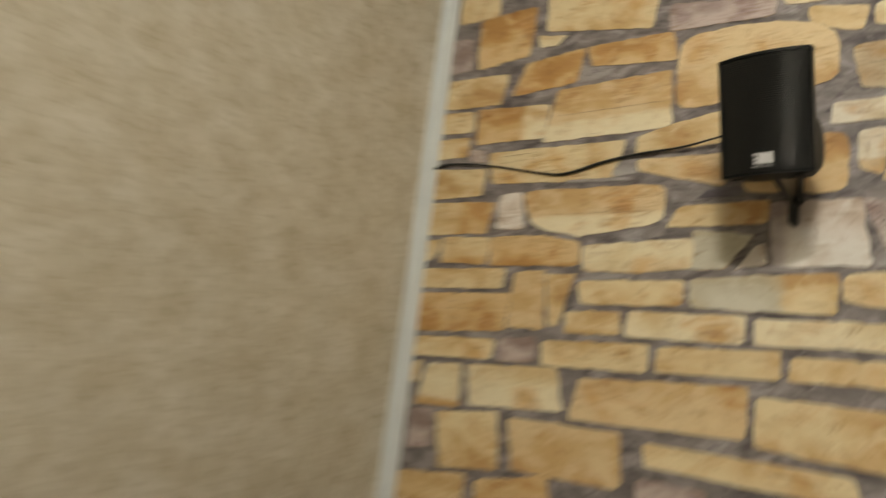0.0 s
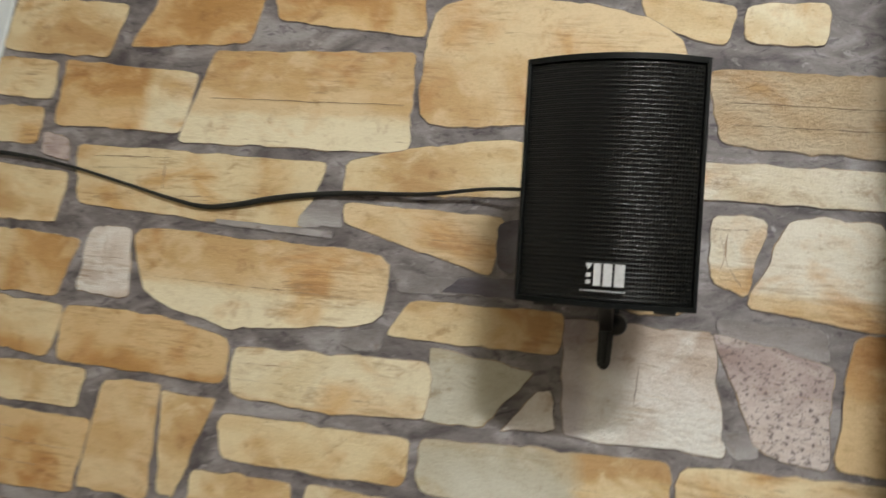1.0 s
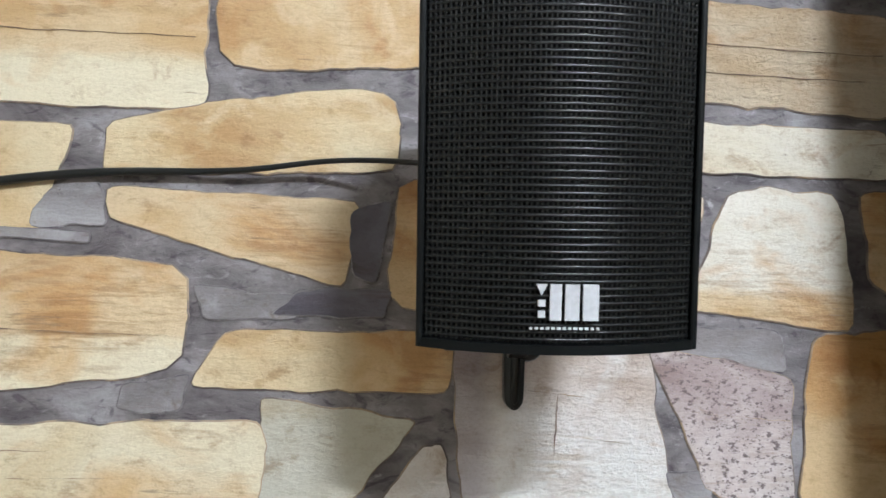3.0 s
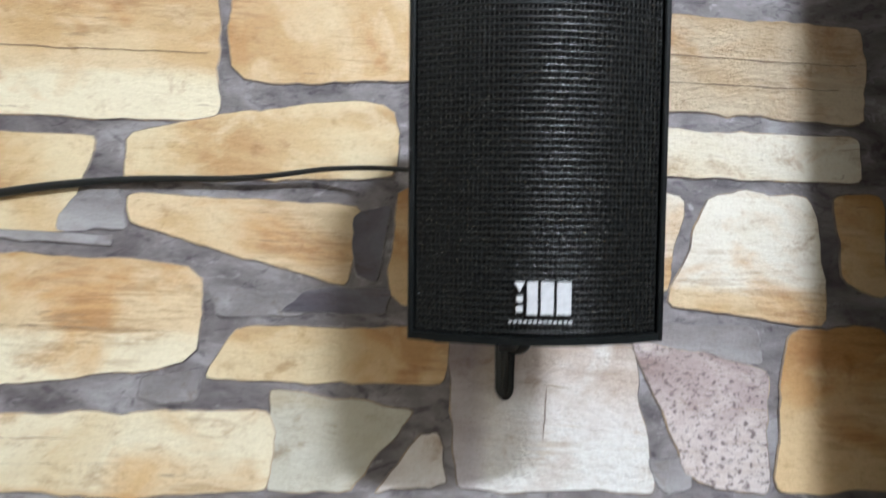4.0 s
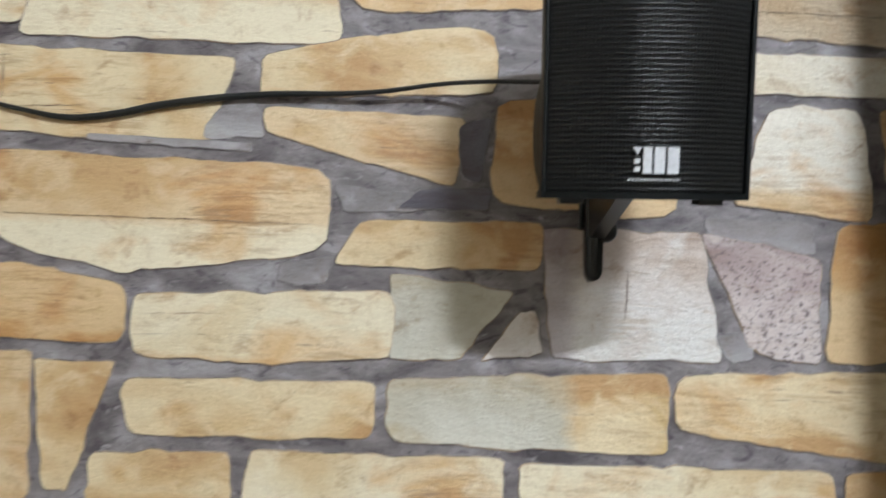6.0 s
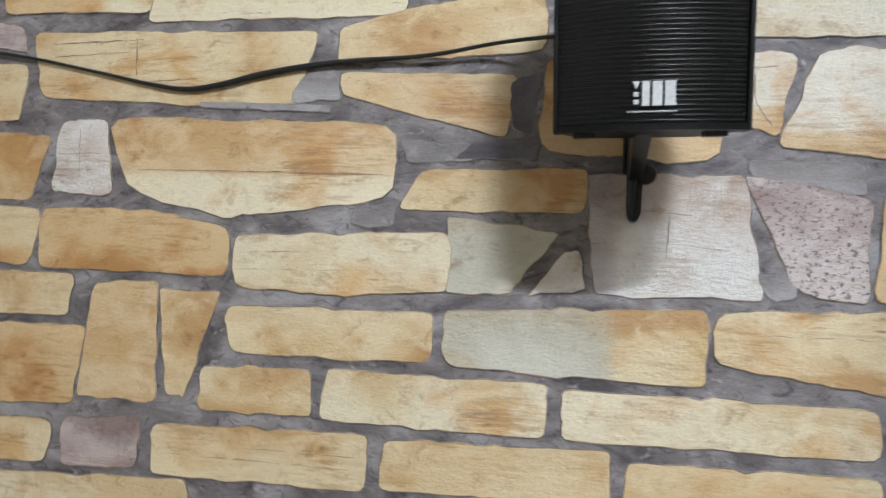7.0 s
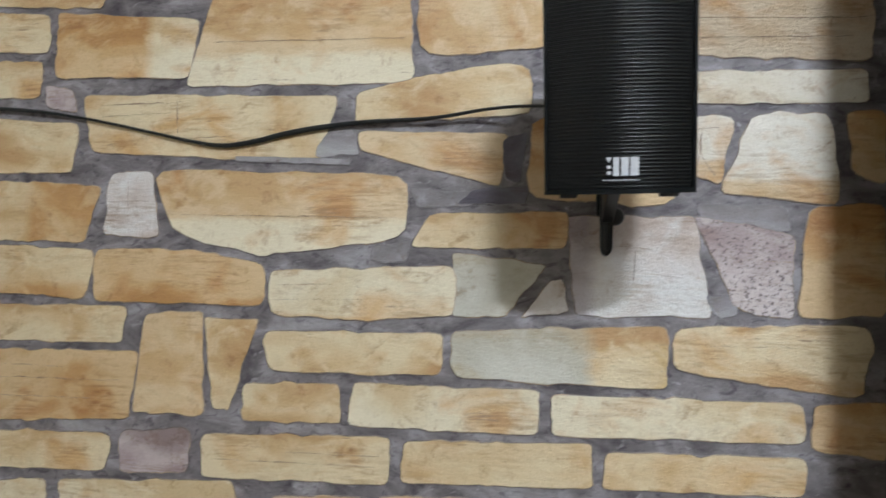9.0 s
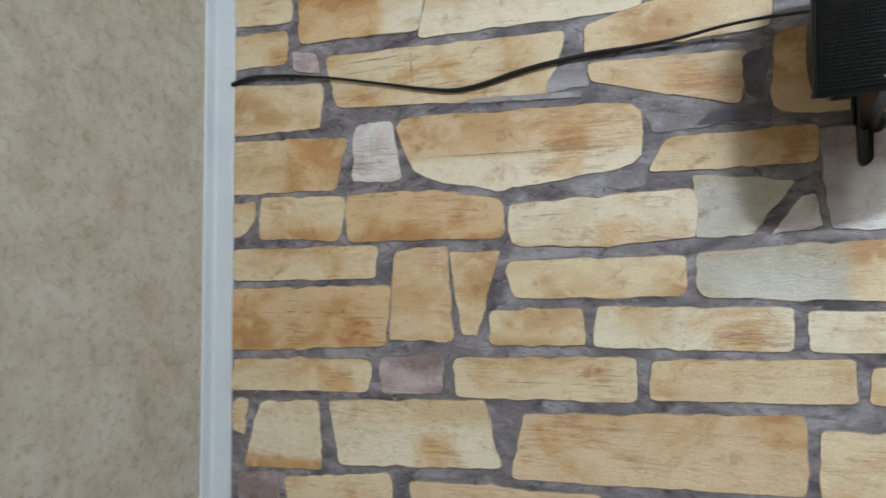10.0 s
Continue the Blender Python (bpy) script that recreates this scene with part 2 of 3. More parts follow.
bezel_mat = black_plastic("black_bezel", 0.003, 0.35, 0.0, 0.1)
bulb_mat, t, b = material("lit_bulb", 0.5)
b.inputs["Emission Color"].default_value = (0.9, 0.96, 1.0, 1)
b.inputs["Emission Strength"].default_value = BULB_GLOW


def lit_glass(name, glow):
    m, t, b = material(name, 0.5)
    b.inputs["Emission Color"].default_value = (0.95, 1.0, 1.02, 1)
    b.inputs["Emission Strength"].default_value = glow
    return m



# ---- building helpers ----
def thing(name, bm=None, mat=None, parent=None, label="", category="", group="", kind="", smooth=False):
    data = None
    if bm is not None:
        data = bpy.data.meshes.new(name)
        bm.to_mesh(data)
        bm.free()
        for f in data.polygons:
            f.use_smooth = smooth
        for one in mat if isinstance(mat, tuple) else (mat,):
            data.materials.append(one)
    ob = new(name, data)
    ob.parent = parent
    return tagged(ob, label, category, group, kind)


def part(name, bm, mat, parent, label="", smooth=False):
    return thing(name, bm, mat, parent, label, smooth=smooth)


def box(x0, x1, y0, y1, z0, z1, bevel=0.0, segments=2):
    bm = bmesh.new()
    bmesh.ops.create_cube(bm, size=1, matrix=Matrix.Translation(((x0 + x1) / 2, (y0 + y1) / 2, (z0 + z1) / 2)) @ Matrix.Diagonal((x1 - x0, y1 - y0, z1 - z0, 1)))
    if bevel:
        bmesh.ops.bevel(bm, geom=bm.edges[:], offset=bevel, segments=segments, affect="EDGES", profile=0.5)
    return bm


def prism(outline, low, high, to3):
    """A closed solid: the outline (pairs) at two levels; to3 turns (a, b, level) into a place."""
    bm = bmesh.new()
    lo = [bm.verts.new(to3(a, c, low)) for a, c in outline]
    hi = [bm.verts.new(to3(a, c, high)) for a, c in outline]
    n = len(outline)
    bm.faces.new(lo[::-1])
    bm.faces.new(hi)
    for i in range(n):
        bm.faces.new((lo[i], lo[(i + 1) % n], hi[(i + 1) % n], hi[i]))
    bmesh.ops.recalc_face_normals(bm, faces=bm.faces[:])
    return bm


def lathe(profile, segments, m):
    """A solid of revolution about the local z axis from (radius, height) pairs."""
    bm = bmesh.new()
    rings = [[bm.verts.new(m @ Vector((r * math.cos(k * math.tau / segments), r * math.sin(k * math.tau / segments), h))) for k in range(segments)] for r, h in profile]
    for a, c in zip(rings, rings[1:]):
        for k in range(segments):
            bm.faces.new((a[k], a[(k + 1) % segments], c[(k + 1) % segments], c[k]))
    bm.faces.new(rings[0][::-1])
    bm.faces.new(rings[-1])
    bmesh.ops.recalc_face_normals(bm, faces=bm.faces[:])
    return bm


# ---- the room ----
LEFT, RIGHT, BACK, TOP = -0.800, 2.6, -3.4, 2.75
wall_north = thing("wall_north", box(LEFT - 0.1, RIGHT + 0.1, 0, 0.12, 0, TOP), mortar_mat, None,
                   "wall papered with a printed rubble stone pattern and grey mortar", "wall", kind="structure")
thing("wall_west", box(LEFT - 0.1, LEFT, BACK, 0, 0, TOP), beige_mat, None, "wall covered with mottled beige paper", "wall", kind="structure")
thing("wall_east", box(RIGHT, RIGHT + 0.1, BACK, 0, 0, TOP), dim_mat, None, "plain painted plaster wall", "wall", kind="structure")
thing("wall_south", box(LEFT - 0.1, RIGHT + 0.1, BACK - 0.1, BACK, 0, TOP), dim_mat, None, "plain painted plaster wall", "wall", kind="structure")
thing("floor", box(LEFT - 0.1, RIGHT + 0.1, BACK - 0.1, 0.12, -0.1, 0), floor_mat, None, "brown wooden floor", "floor", kind="structure")
thing("ceiling", box(LEFT - 0.1, RIGHT + 0.1, BACK - 0.1, 0.12, TOP, TOP + 0.1), plaster_mat, None, "plain painted ceiling", "ceiling", kind="structure")


def angle_trim():
    """An L-shaped corner strip: a wide leg on the stone wall, a narrow one on the beige wall, rounded edges."""
    x, wide, narrow, thick = LEFT, 0.038, 0.024, 0.004
    outline = [(x, 0.0), (x + wide, 0.0), (x + wide, -thick + 0.001), (x + wide - 0.001, -thick), (x + 0.009, -thick), (x + 0.006, -0.0055), (x + thick + 0.0005, -0.0085),
               (x + thick, -narrow + 0.001), (x + thick - 0.001, -narrow), (x, -narrow)]
    return prism(outline, 0.0, TOP, lambda a, c, h: (a, c, h))


thing("trim", angle_trim(), trim_mat, None, "white plastic angle strip covering the corner of two walls", "trim", kind="structure")


# ---- the speaker on its wall bracket ----
W, H, BULGE = 0.1334, 0.184, 0.0185


def arc(x, out=0.0):
    return -BULGE * (1 - (2 * x / W) ** 2) - out


def curved_bar(x0, x1, z0, z1, back, steps, out=0.0):
    """A bar across the bowed front, from the depth back to the bow."""
    xs = [x0 + (x1 - x0) * i / steps for i in range(steps + 1)]
    outline = [(x, arc(x, out)) for x in xs] + [(x, arc(x, out) + back) for x in xs[::-1]]
    return prism(outline, z0, z1, lambda a, c, h: (a, c, h))


def grille_mesh():
    """Square wire mesh bent over the bow: level wires and upright wires."""
    bm = bmesh.new()

    def wire(points, half, up):
        rings = []
        for p in points:
            p = Vector(p)
            side = Vector((0, 0, half)) if up else Vector((half, 0, 0))
            rings.append([bm.verts.new(p + d) for d in (side, Vector((0, -half * 0.5, 0)), -side, Vector((0, half * 0.5, 0)))])
        for a, c in zip(rings, rings[1:]):
            for k in range(4):
                bm.faces.new((a[k], a[(k + 1) % 4], c[(k + 1) % 4], c[k]))

    inner_w, low, high = W / 2 - 0.004, 0.0045, H - 0.0045
    rows, columns = 53, 54
    for i in range(rows):
        z = low + (high - low) * (i + 0.5) / rows
        wire([(x, arc(x) + 0.0022, z) for x in [(-1 + 2 * k / 18) * inner_w for k in range(19)]], 0.00112, True)
    for i in range(columns):
        x = (-1 + 2 * (i + 0.5) / columns) * inner_w
        wire([(x, arc(x) + 0.0023, low), (x, arc(x) + 0.0023, (low + high) / 2), (x, arc(x) + 0.0023, high)], 0.00080, False)
    bmesh.ops.recalc_face_normals(bm, faces=bm.faces[:])
    return bm


def badge_shapes():
    """Plain light blocks and a small triangle in the place of the maker's mark."""
    bm = bmesh.new()
    y = arc(0) - 0.0004

    def block(x0, x1, z0, z1):
        bmesh.ops.create_cube(bm, size=1, matrix=Matrix.Translation(((x0 + x1) / 2, y, (z0 + z1) / 2)) @ Matrix.Diagonal((x1 - x0, 0.0022, z1 - z0, 1)))

    for x0, x1, z1 in ((-0.0078, -0.0026, 0.0162), (-0.0010, 0.0054, 0.0162), (0.0070, 0.0140, 0.0162)):
        block(x0, x1, 0.0, z1)
    tri = [bm.verts.new((x, y + d, z)) for d in (-0.0011, 0.0011) for x, z in ((-0.0140, 0.0162), (-0.0090, 0.0162), (-0.0115, 0.0112))]
    bm.faces.new((tri[0], tri[2], tri[1]))
    bm.faces.new((tri[3], tri[4], tri[5]))
    for k in range(3):
        bm.faces.new((tri[k], tri[(k + 1) % 3], tri[(k + 1) % 3 + 3], tri[k + 3]))
    block(-0.0131, -0.0099, 0.0062, 0.0092)
    block(-0.0131, -0.0099, 0.0012, 0.0042)
    bmesh.ops.recalc_face_normals(bm, faces=bm.faces[:])
    return bm


speaker = thing("wall_speaker", label="small black loudspeaker with a bowed wire grille on a wall bracket", category="loudspeaker")
speaker.matrix_world = pose(0.068, -0.169, 1.702, 11.1, -1.45, 0)

shell = [(-W / 2, 0.004), (W / 2, 0.004), (W / 2 - 0.001, 0.02), (0.052, 0.07), (0.044, 0.082), (0.03, 0.088), (-0.03, 0.088), (-0.044, 0.082), (-0.052, 0.07), (-W / 2 + 0.001, 0.02)]
bm = prism(shell, 0, H, lambda a, c, h: (a, c, h))
bmesh.ops.bevel(bm, geom=[e for e in bm.edges if abs(e.verts[0].co.z - e.verts[1].co.z) < 1e-6], offset=0.003, segments=2, affect="EDGES")
part("body", bm, body_mat, speaker)
part("rear_housing", lathe([(0.030, -0.0635), (0.038, -0.0615), (0.042, -0.057), (0.042, 0.057), (0.038, 0.0615), (0.030, 0.0635)], 32, Matrix.Translation((0, 0.048, 0.046)) @ Matrix.Rotation(radians(90), 4, "Y")), body_mat, speaker, "rounded rear housing", True)
part("side_rim", box(-W / 2, -W / 2 + 0.0035, -0.0020, 0.0055, 0.0, H, 0.0012), body_mat, speaker)
part("side_rim", box(W / 2 - 0.0035, W / 2, -0.0020, 0.0055, 0.0, H, 0.0012), body_mat, speaker)
part("top_rim", curved_bar(-W / 2, W / 2, H - 0.004, H + 0.0004, 0.022, 24, 0.0006), body_mat, speaker)
part("bottom_rim", curved_bar(-W / 2, W / 2, -0.0004, 0.004, 0.022, 24, 0.0006), body_mat, speaker)
part("grille", grille_mesh(), grille_mat, speaker, "fine black square wire grille", True)
turn = Matrix.Rotation(radians(90), 4, "X")
part("woofer", lathe([(0.050, 0.0), (0.050, 0.006), (0.046, 0.008), (0.041, 0.006), (0.018, 0.001), (0.017, 0.004), (0.008, 0.008), (0.001, 0.009)], 40, Matrix.Translation((0, 0.0035, 0.072)) @ turn), cone_mat, speaker, "dark round woofer cone", True)
part("tweeter", lathe([(0.022, 0.0), (0.022, 0.005), (0.018, 0.006), (0.014, 0.003), (0.010, 0.006), (0.001, 0.008)], 28, Matrix.Translation((0, 0.0035, 0.152)) @ turn), cone_mat, speaker, "", True)
badge = part("badge", badge_shapes(), badge_mat, speaker, "small raised light grey badge")
badge.location = (0.001, 0, 0.0155)
# a reflection below the badge, modelled as a row of small light blocks
bm = bmesh.new()
for k in range(13):
    bmesh.ops.create_cube(bm, size=1, matrix=Matrix.Translation((-0.0150 + 0.0025 * k, arc(0) - 0.0002, 0.0118)) @ Matrix.Diagonal((0.0016, 0.001, 0.0011, 1)))
part("bars", bm, badge_mat, speaker, "row of tiny light bars standing in for a reflection")
for x in (-0.045, 0.045):
    part("rubber_foot", box(x - 0.008, x + 0.008, 0.006, 0.022, -0.004, 0.001, 0.001), bracket_mat, speaker)

bracket = thing("wall_bracket", label="black plastic wall bracket with a rounded tongue and thumb screw", category="bracket")
bracket.location = (0.067, 0, 1.66)
tongue = [(0.0062 * math.cos(a), 0.0085 + 0.0095 * math.sin(a)) for a in [math.pi + math.pi * i / 14 for i in range(15)]] + [(0.0070, 0.050), (0.0070, 0.115), (-0.0070, 0.115), (-0.0070, 0.050)]
bm = prism(tongue, -0.026, -0.003, lambda a, c, h: (a, h, c))
bmesh.ops.bevel(bm, geom=[e for e in bm.edges if all(abs(v.co.y + 0.026) < 1e-6 for v in e.verts)], offset=0.004, segments=3, affect="EDGES")
part("wall_plate", bm, bracket_mat, bracket, "", True)
part("back_plate", box(-0.011, 0.011, -0.0045, -0.0, 0.045, 0.120, 0.0015), bracket_mat, bracket)
part("arm", prism([(-0.010, 0.055), (-0.012, 0.040), (-0.030, 0.034), (-0.13, 0.052), (-0.13, 0.064), (-0.06, 0.075), (-0.010, 0.09)], -0.006, 0.006, lambda a, c, h: (h, a, c)), bracket_mat, bracket)
part("thumb_screw", lathe([(0.003, 0.0), (0.009, 0.001), (0.0105, 0.004), (0.009, 0.009), (0.004, 0.011)], 18, Matrix.Translation((0.0085, -0.016, 0.042)) @ Matrix.Rotation(radians(90), 4, "X")), bracket_mat, bracket, "ribbed black thumb screw", True)


# ---- the cable along the wall ----
def tube(name, points, radius, mat):
    c = bpy.data.curves.new(name, "CURVE")
    c.dimensions, c.bevel_depth, c.bevel_resolution, c.resolution_u, c.use_fill_caps = "3D", radius, 3, 10, True
    s = c.splines.new("BEZIER")
    s.bezier_points.add(len(points) - 1)
    for p, co in zip(s.bezier_points, points):
        p.co, p.handle_left_type, p.handle_right_type = co, "AUTO", "AUTO"
    c.materials.append(mat)
    return new(name, c)


cable = tube("speaker_cable", [(-0.764, -0.0055, 1.832), (-0.735, -0.006, 1.838), (-0.690, -0.006, 1.837), (-0.615, -0.006, 1.828), (-0.507, -0.006, 1.807), (-0.440, -0.006, 1.793),
             (-0.402, -0.006, 1.788), (-0.365, -0.006, 1.792), (-0.317, -0.006, 1.803), (-0.239, -0.007, 1.814), (-0.132, -0.012, 1.819), (-0.058, -0.024, 1.826), (0.035, -0.075, 1.812)], 0.0031, cable_mat)
# a flat two-core lead that twists: broad where it shows its flat side, thin where it stands on edge
for p, wide in zip(cable.data.splines[0].bezier_points, (1.1, 1.1, 0.9, 0.62, 0.62, 0.75, 0.95, 1.05, 1.15, 1.0, 0.72, 0.62, 0.62)):
    p.radius = wide
tagged(cable, "thin black speaker cable hanging slack along the stone wall", "cable")

# ---- the television ----
tv = thing("television", label="glossy blue-black flat television on the stone wall", category="television")
tv.location = (0.3195, -0.020, 1.30)
part("casing", box(0.03, 1.17, -0.095, -0.046, 0.08, 0.76, 0.015), bezel_mat, tv)
part("wall_mount", box(0.4, 0.8, -0.05, 0.020, 0.2, 0.6), bracket_mat, tv)
part("bezel", box(0.0, 0.006, -0.112, -0.094, 0, 0.84, 0.002), bezel_mat, tv)
part("edge_strip", box(0.006, 0.0078, -0.1115, -0.09, 0, 0.84, 0.0006), strip_mat, tv, "thin mauve metal edge line")
part("bezel", box(1.19, 1.204, -0.112, -0.085, 0, 0.84, 0.003), bezel_mat, tv)
part("bezel", box(0.012, 1.19, -0.111, -0.085, 0.828, 0.84, 0.003), bezel_mat, tv)
part("bezel", box(0.012, 1.19, -0.111, -0.085, 0, 0.012, 0.003), bezel_mat, tv)
part("screen", box(0.0078, 1.19, -0.107, -0.09, 0.012, 0.828), screen_mat, tv, "glossy dark blue screen")
oval = [(0.046 + 0.018 * math.cos(k * math.tau / 32), 0.616 + 0.006 * math.sin(k * math.tau / 32)) for k in range(32)]
mark = part("badge", prism(oval, -0.107, -0.1085, lambda a, c, h: (a, h, c)), badge_mat, tv, "pale oval badge")
part("bars", box(0.033, 0.059, -0.1090, -0.1082, 0.6135, 0.6180), grey_mat, mark)

# ---- lamps of the room ----
small_lamp = thing("small_lamp", label="small bright bulb in a ceiling socket", category="lamp")
over = Matrix.Translation(BULB)
part("socket", lathe([(0.034, TOP - BULB.z), (0.034, TOP - BULB.z - 0.015), (0.018, TOP - BULB.z - 0.03), (0.010, 0.075), (0.009, 0.030)], 20, over), trim_mat, small_lamp, "", True)
part("bulb", lathe([(0.006, 0.035), (0.008, 0.020), (0.010, 0.0), (0.009, -0.012), (0.006, -0.020), (0.002, -0.024)], 20, over), bulb_mat, small_lamp, "lit bulb", True)


def tube_lamp(low, high, glow, label):
    lamp = thing("tube_lamp", label=label, category="lamp", group="tube lamps under the ceiling")
    length = (high - low).length
    along = (high - low).to_track_quat("Z", "Y").to_matrix().to_4x4()
    part("tube", lathe([(0.013, 0.0), (0.013, length)], 20, Matrix.Translation(low) @ along), lit_glass("lit_tube", glow), lamp, "glowing glass tube", True)
    holder = box(-0.03, 0.03, -0.03, 0.03, -0.03, length + 0.03, 0.004)
    holder.transform(Matrix.Translation(low + Vector((0, 0, TOP - low.z - 0.03))) @ along)
    part("holder", holder, trim_mat, lamp)
    for end in (low, high):
        part("end_clip", box(end.x - 0.016, end.x + 0.016, end.y - 0.016, end.y + 0.016, end.z - 0.004, TOP - 0.055, 0.003), trim_mat, lamp)


tube_lamp(TUBE_A, TUBE_B, TUBE_GLOW, "brightly lit white tube lamp in a ceiling holder")
tube_lamp(FAR_A, FAR_B, FAR_GLOW, "dimmer lit white tube lamp in a ceiling holder")


# ---- the printed stones of the wall ----
def stone(tone, left, right, top, low, top_rise, low_rise, left_lean, right_lean, sag=(0.0, 0.5), crown=0.0, r=0.013, patch=None):
    """One stone: mean edges, the rise of its top and lower edge to the right, the lean of its sides, a sag below, a crown above."""
    cx, cz = (left + right) / 2, (top + low) / 2
    tl, tr = Vector((left + left_lean / 2, top - top_rise / 2)), Vector((right + right_lean / 2, top + top_rise / 2))
    bl, br = Vector((left - left_lean / 2, low - low_rise / 2)), Vector((right - right_lean / 2, low + low_rise / 2))
    pts = []
    ring = (bl, br, tr, tl)
    sides = [(ring[(k + 1) % 4] - ring[k]).length for k in range(4)]
    cut = [min(r, 0.42 * sides[k], 0.42 * sides[k - 1]) for k in range(4)]
    for k in range(4):
        a, c, r0, r1 = ring[k], ring[(k + 1) % 4], cut[k], cut[(k + 1) % 4]
        n = max(3, min(22, round((c - a).length / 0.010)))
        length = (c - a).length
        for i in range(n + 1):
            f = (r0 + (length - r0 - r1) * i / n) / length
            p = a.lerp(c, f)
            if a is bl and sag[0]:
                h = f / sag[1] if f < sag[1] else (1 - f) / (1 - sag[1])
                p.y -= sag[0] * h ** 1.2
            if a is tr and crown:
                p.y += crown * math.sin(math.pi * f)
            pts.append(p)
        p0, p1 = pts[-1], c + (ring[(k + 2) % 4] - c).normalized() * r1
        for f in (0.33, 0.67):
            q = p0.lerp(c, f).lerp(c.lerp(p1, f), f)
            pts.append(q.lerp(c, 0.15))
    rough = []
    for p in pts:
        d = Vector((p.x - cx, p.y - cz))
        k = noise.noise((p.x * 38, p.y * 38, 3.1)) * 0.0042 + noise.noise((p.x * 120, p.y * 120, 7.7)) * 0.0016 + noise.noise((p.x * 290, p.y * 290, 1.3)) * 0.0009
        rough.append(p + d.normalized() * k)
    bm = bmesh.new()
    inner = 0.0012
    rings = []
    for depth, inset in ((0.0, 0.0), (-0.0007, 0.0002), (-0.0012, inner)):
        ring = []
        for i, p in enumerate(rough):
            along = rough[(i + 1) % len(rough)] - rough[i - 1]
            inward = Vector((-along.y, along.x)).normalized()
            q = p + inward * inset
            ring.append(bm.verts.new((q.x - cx, depth, q.y - cz)))
        rings.append(ring)
    for j, (a, c) in enumerate(zip(rings, rings[1:])):
        for i in range(len(a)):
            f = bm.faces.new((a[i], a[(i + 1) % len(a)], c[(i + 1) % len(a)], c[i]))
            f.material_index = 1
    bm.faces.new(rings[-1])
    bmesh.ops.recalc_face_normals(bm, faces=bm.faces[:])
    ob = part("stone", bm, (stone_material(tone, patch), mortar_mat if tone in "nmd" else edge_mat), wall_north)
    ob.location = (cx, -0.0001 - 0.00005 * (len(wall_north.children) * 7 % 16), cz)
    return ob


stone("s", -0.768, -0.666, 1.906, 1.854, -0.004, 0.000, -0.001, 0.000)
stone("p", -0.661, -0.613, 1.870, 1.836, -0.008, -0.006, -0.007, -0.010)
stone("s", -0.596, -0.265, 1.855, 1.773, -0.006, -0.013, -0.018, 0.019)
stone("s", -0.766, -0.607, 1.826, 1.753, -0.013, 0.003, -0.004, 0.006)
stone("s", -0.766, -0.576, 1.742, 1.663, -0.008, 0.000, -0.001, 0.018, patch=("o", 0, 0.0))
stone("w", -0.559, -0.488, 1.755, 1.672, -0.001, -0.001, 0.004, -0.017)
stone("b", -0.482, -0.162, 1.757, 1.672, -0.007, 0.004, -0.040, -0.007, sag=(.022,.4), r=.042, patch=("c", 2, -0.016, True))
stone("s", -0.765, -0.723, 1.654, 1.603, 0.000, 0.017, -0.001, 0.004)
stone("s", -0.715, -0.573, 1.658, 1.592, -0.005, -0.003, 0.006, 0.005, patch=("o", 2, -0.012, True))
stone("o", -0.569, -0.338, 1.649, 1.589, -0.014, 0.001, 0.002, -0.001, crown=.008)
stone("c", -0.331, -0.102, 1.640, 1.582, 0.011, 0.007, 0.000, -0.002, sag=(.006, .5), patch=("o", 2, -0.028, True))
stone("g", -0.108, -0.020, 1.655, 1.586, -0.013, 0.002, -0.002, 0.050, r=.009)
stone("s", -0.764, -0.518, 1.584, 1.535, 0.003, 0.004, -0.001, 0.002)
stone("o", -0.763, -0.501, 1.527, 1.437, 0.006, 0.015, -0.001, 0.010)
stone("b", -0.499, -0.411, 1.580, 1.454, 0.007, 0.004, 0.009, -0.010)
stone("s", -0.406, -0.358, 1.574, 1.462, 0.001, -0.004, -0.018, 0.033, r=.006)
stone("s", -0.332, -0.114, 1.564, 1.514, 0.004, 0.005, -0.009, 0.000)
stone("g", -0.106, 0.137, 1.577, 1.514, 0.015, -0.002, -0.002, 0.001, patch=("s", 0, 0.035))
stone("s", -0.359, -0.234, 1.500, 1.453, 0.005, 0.004, 0.002, -0.005)
stone("c", -0.225, -0.003, 1.506, 1.454, 0.003, 0.002, 0.003, 0.003)
stone("c", 0.008, 0.277, 1.505, 1.459, 0.004, 0.007, -0.001, 0.001)
stone("s", -0.762, -0.529, 1.424, 1.376, 0.009, 0.010, 0.000, 0.002)
stone("p", -0.515, -0.422, 1.437, 1.382, 0.006, 0.007, -0.002, 0.000)
stone("s", -0.407, -0.171, 1.440, 1.385, 0.010, 0.007, 0.000, 0.001)
stone("s", -0.160, 0.058, 1.447, 1.397, 0.010, 0.009, 0.003, -0.001)
stone("s", 0.066, 0.279, 1.447, 1.405, 0.007, 0.007, 0.002, 0.003)
stone("s", -0.761, -0.733, 1.360, 1.309, 0.001, -0.007, -0.001, 0.008)
stone("c", -0.726, -0.608, 1.363, 1.264, 0.008, 0.007, 0.027, -0.009, patch=("o", 2, -0.028, True))
stone("c", -0.589, -0.352, 1.375, 1.286, 0.015, 0.017, -0.017, -0.024)
stone("b", -0.324, 0.008, 1.378, 1.290, 0.020, 0.014, 0.013, 0.002)
stone("s", -0.658, -0.489, 1.265, 1.144, 0.024, 0.022, -0.026, -0.017)
stone("b", -0.463, -0.212, 1.273, 1.168, 0.008, 0.008, -0.023, -0.009)
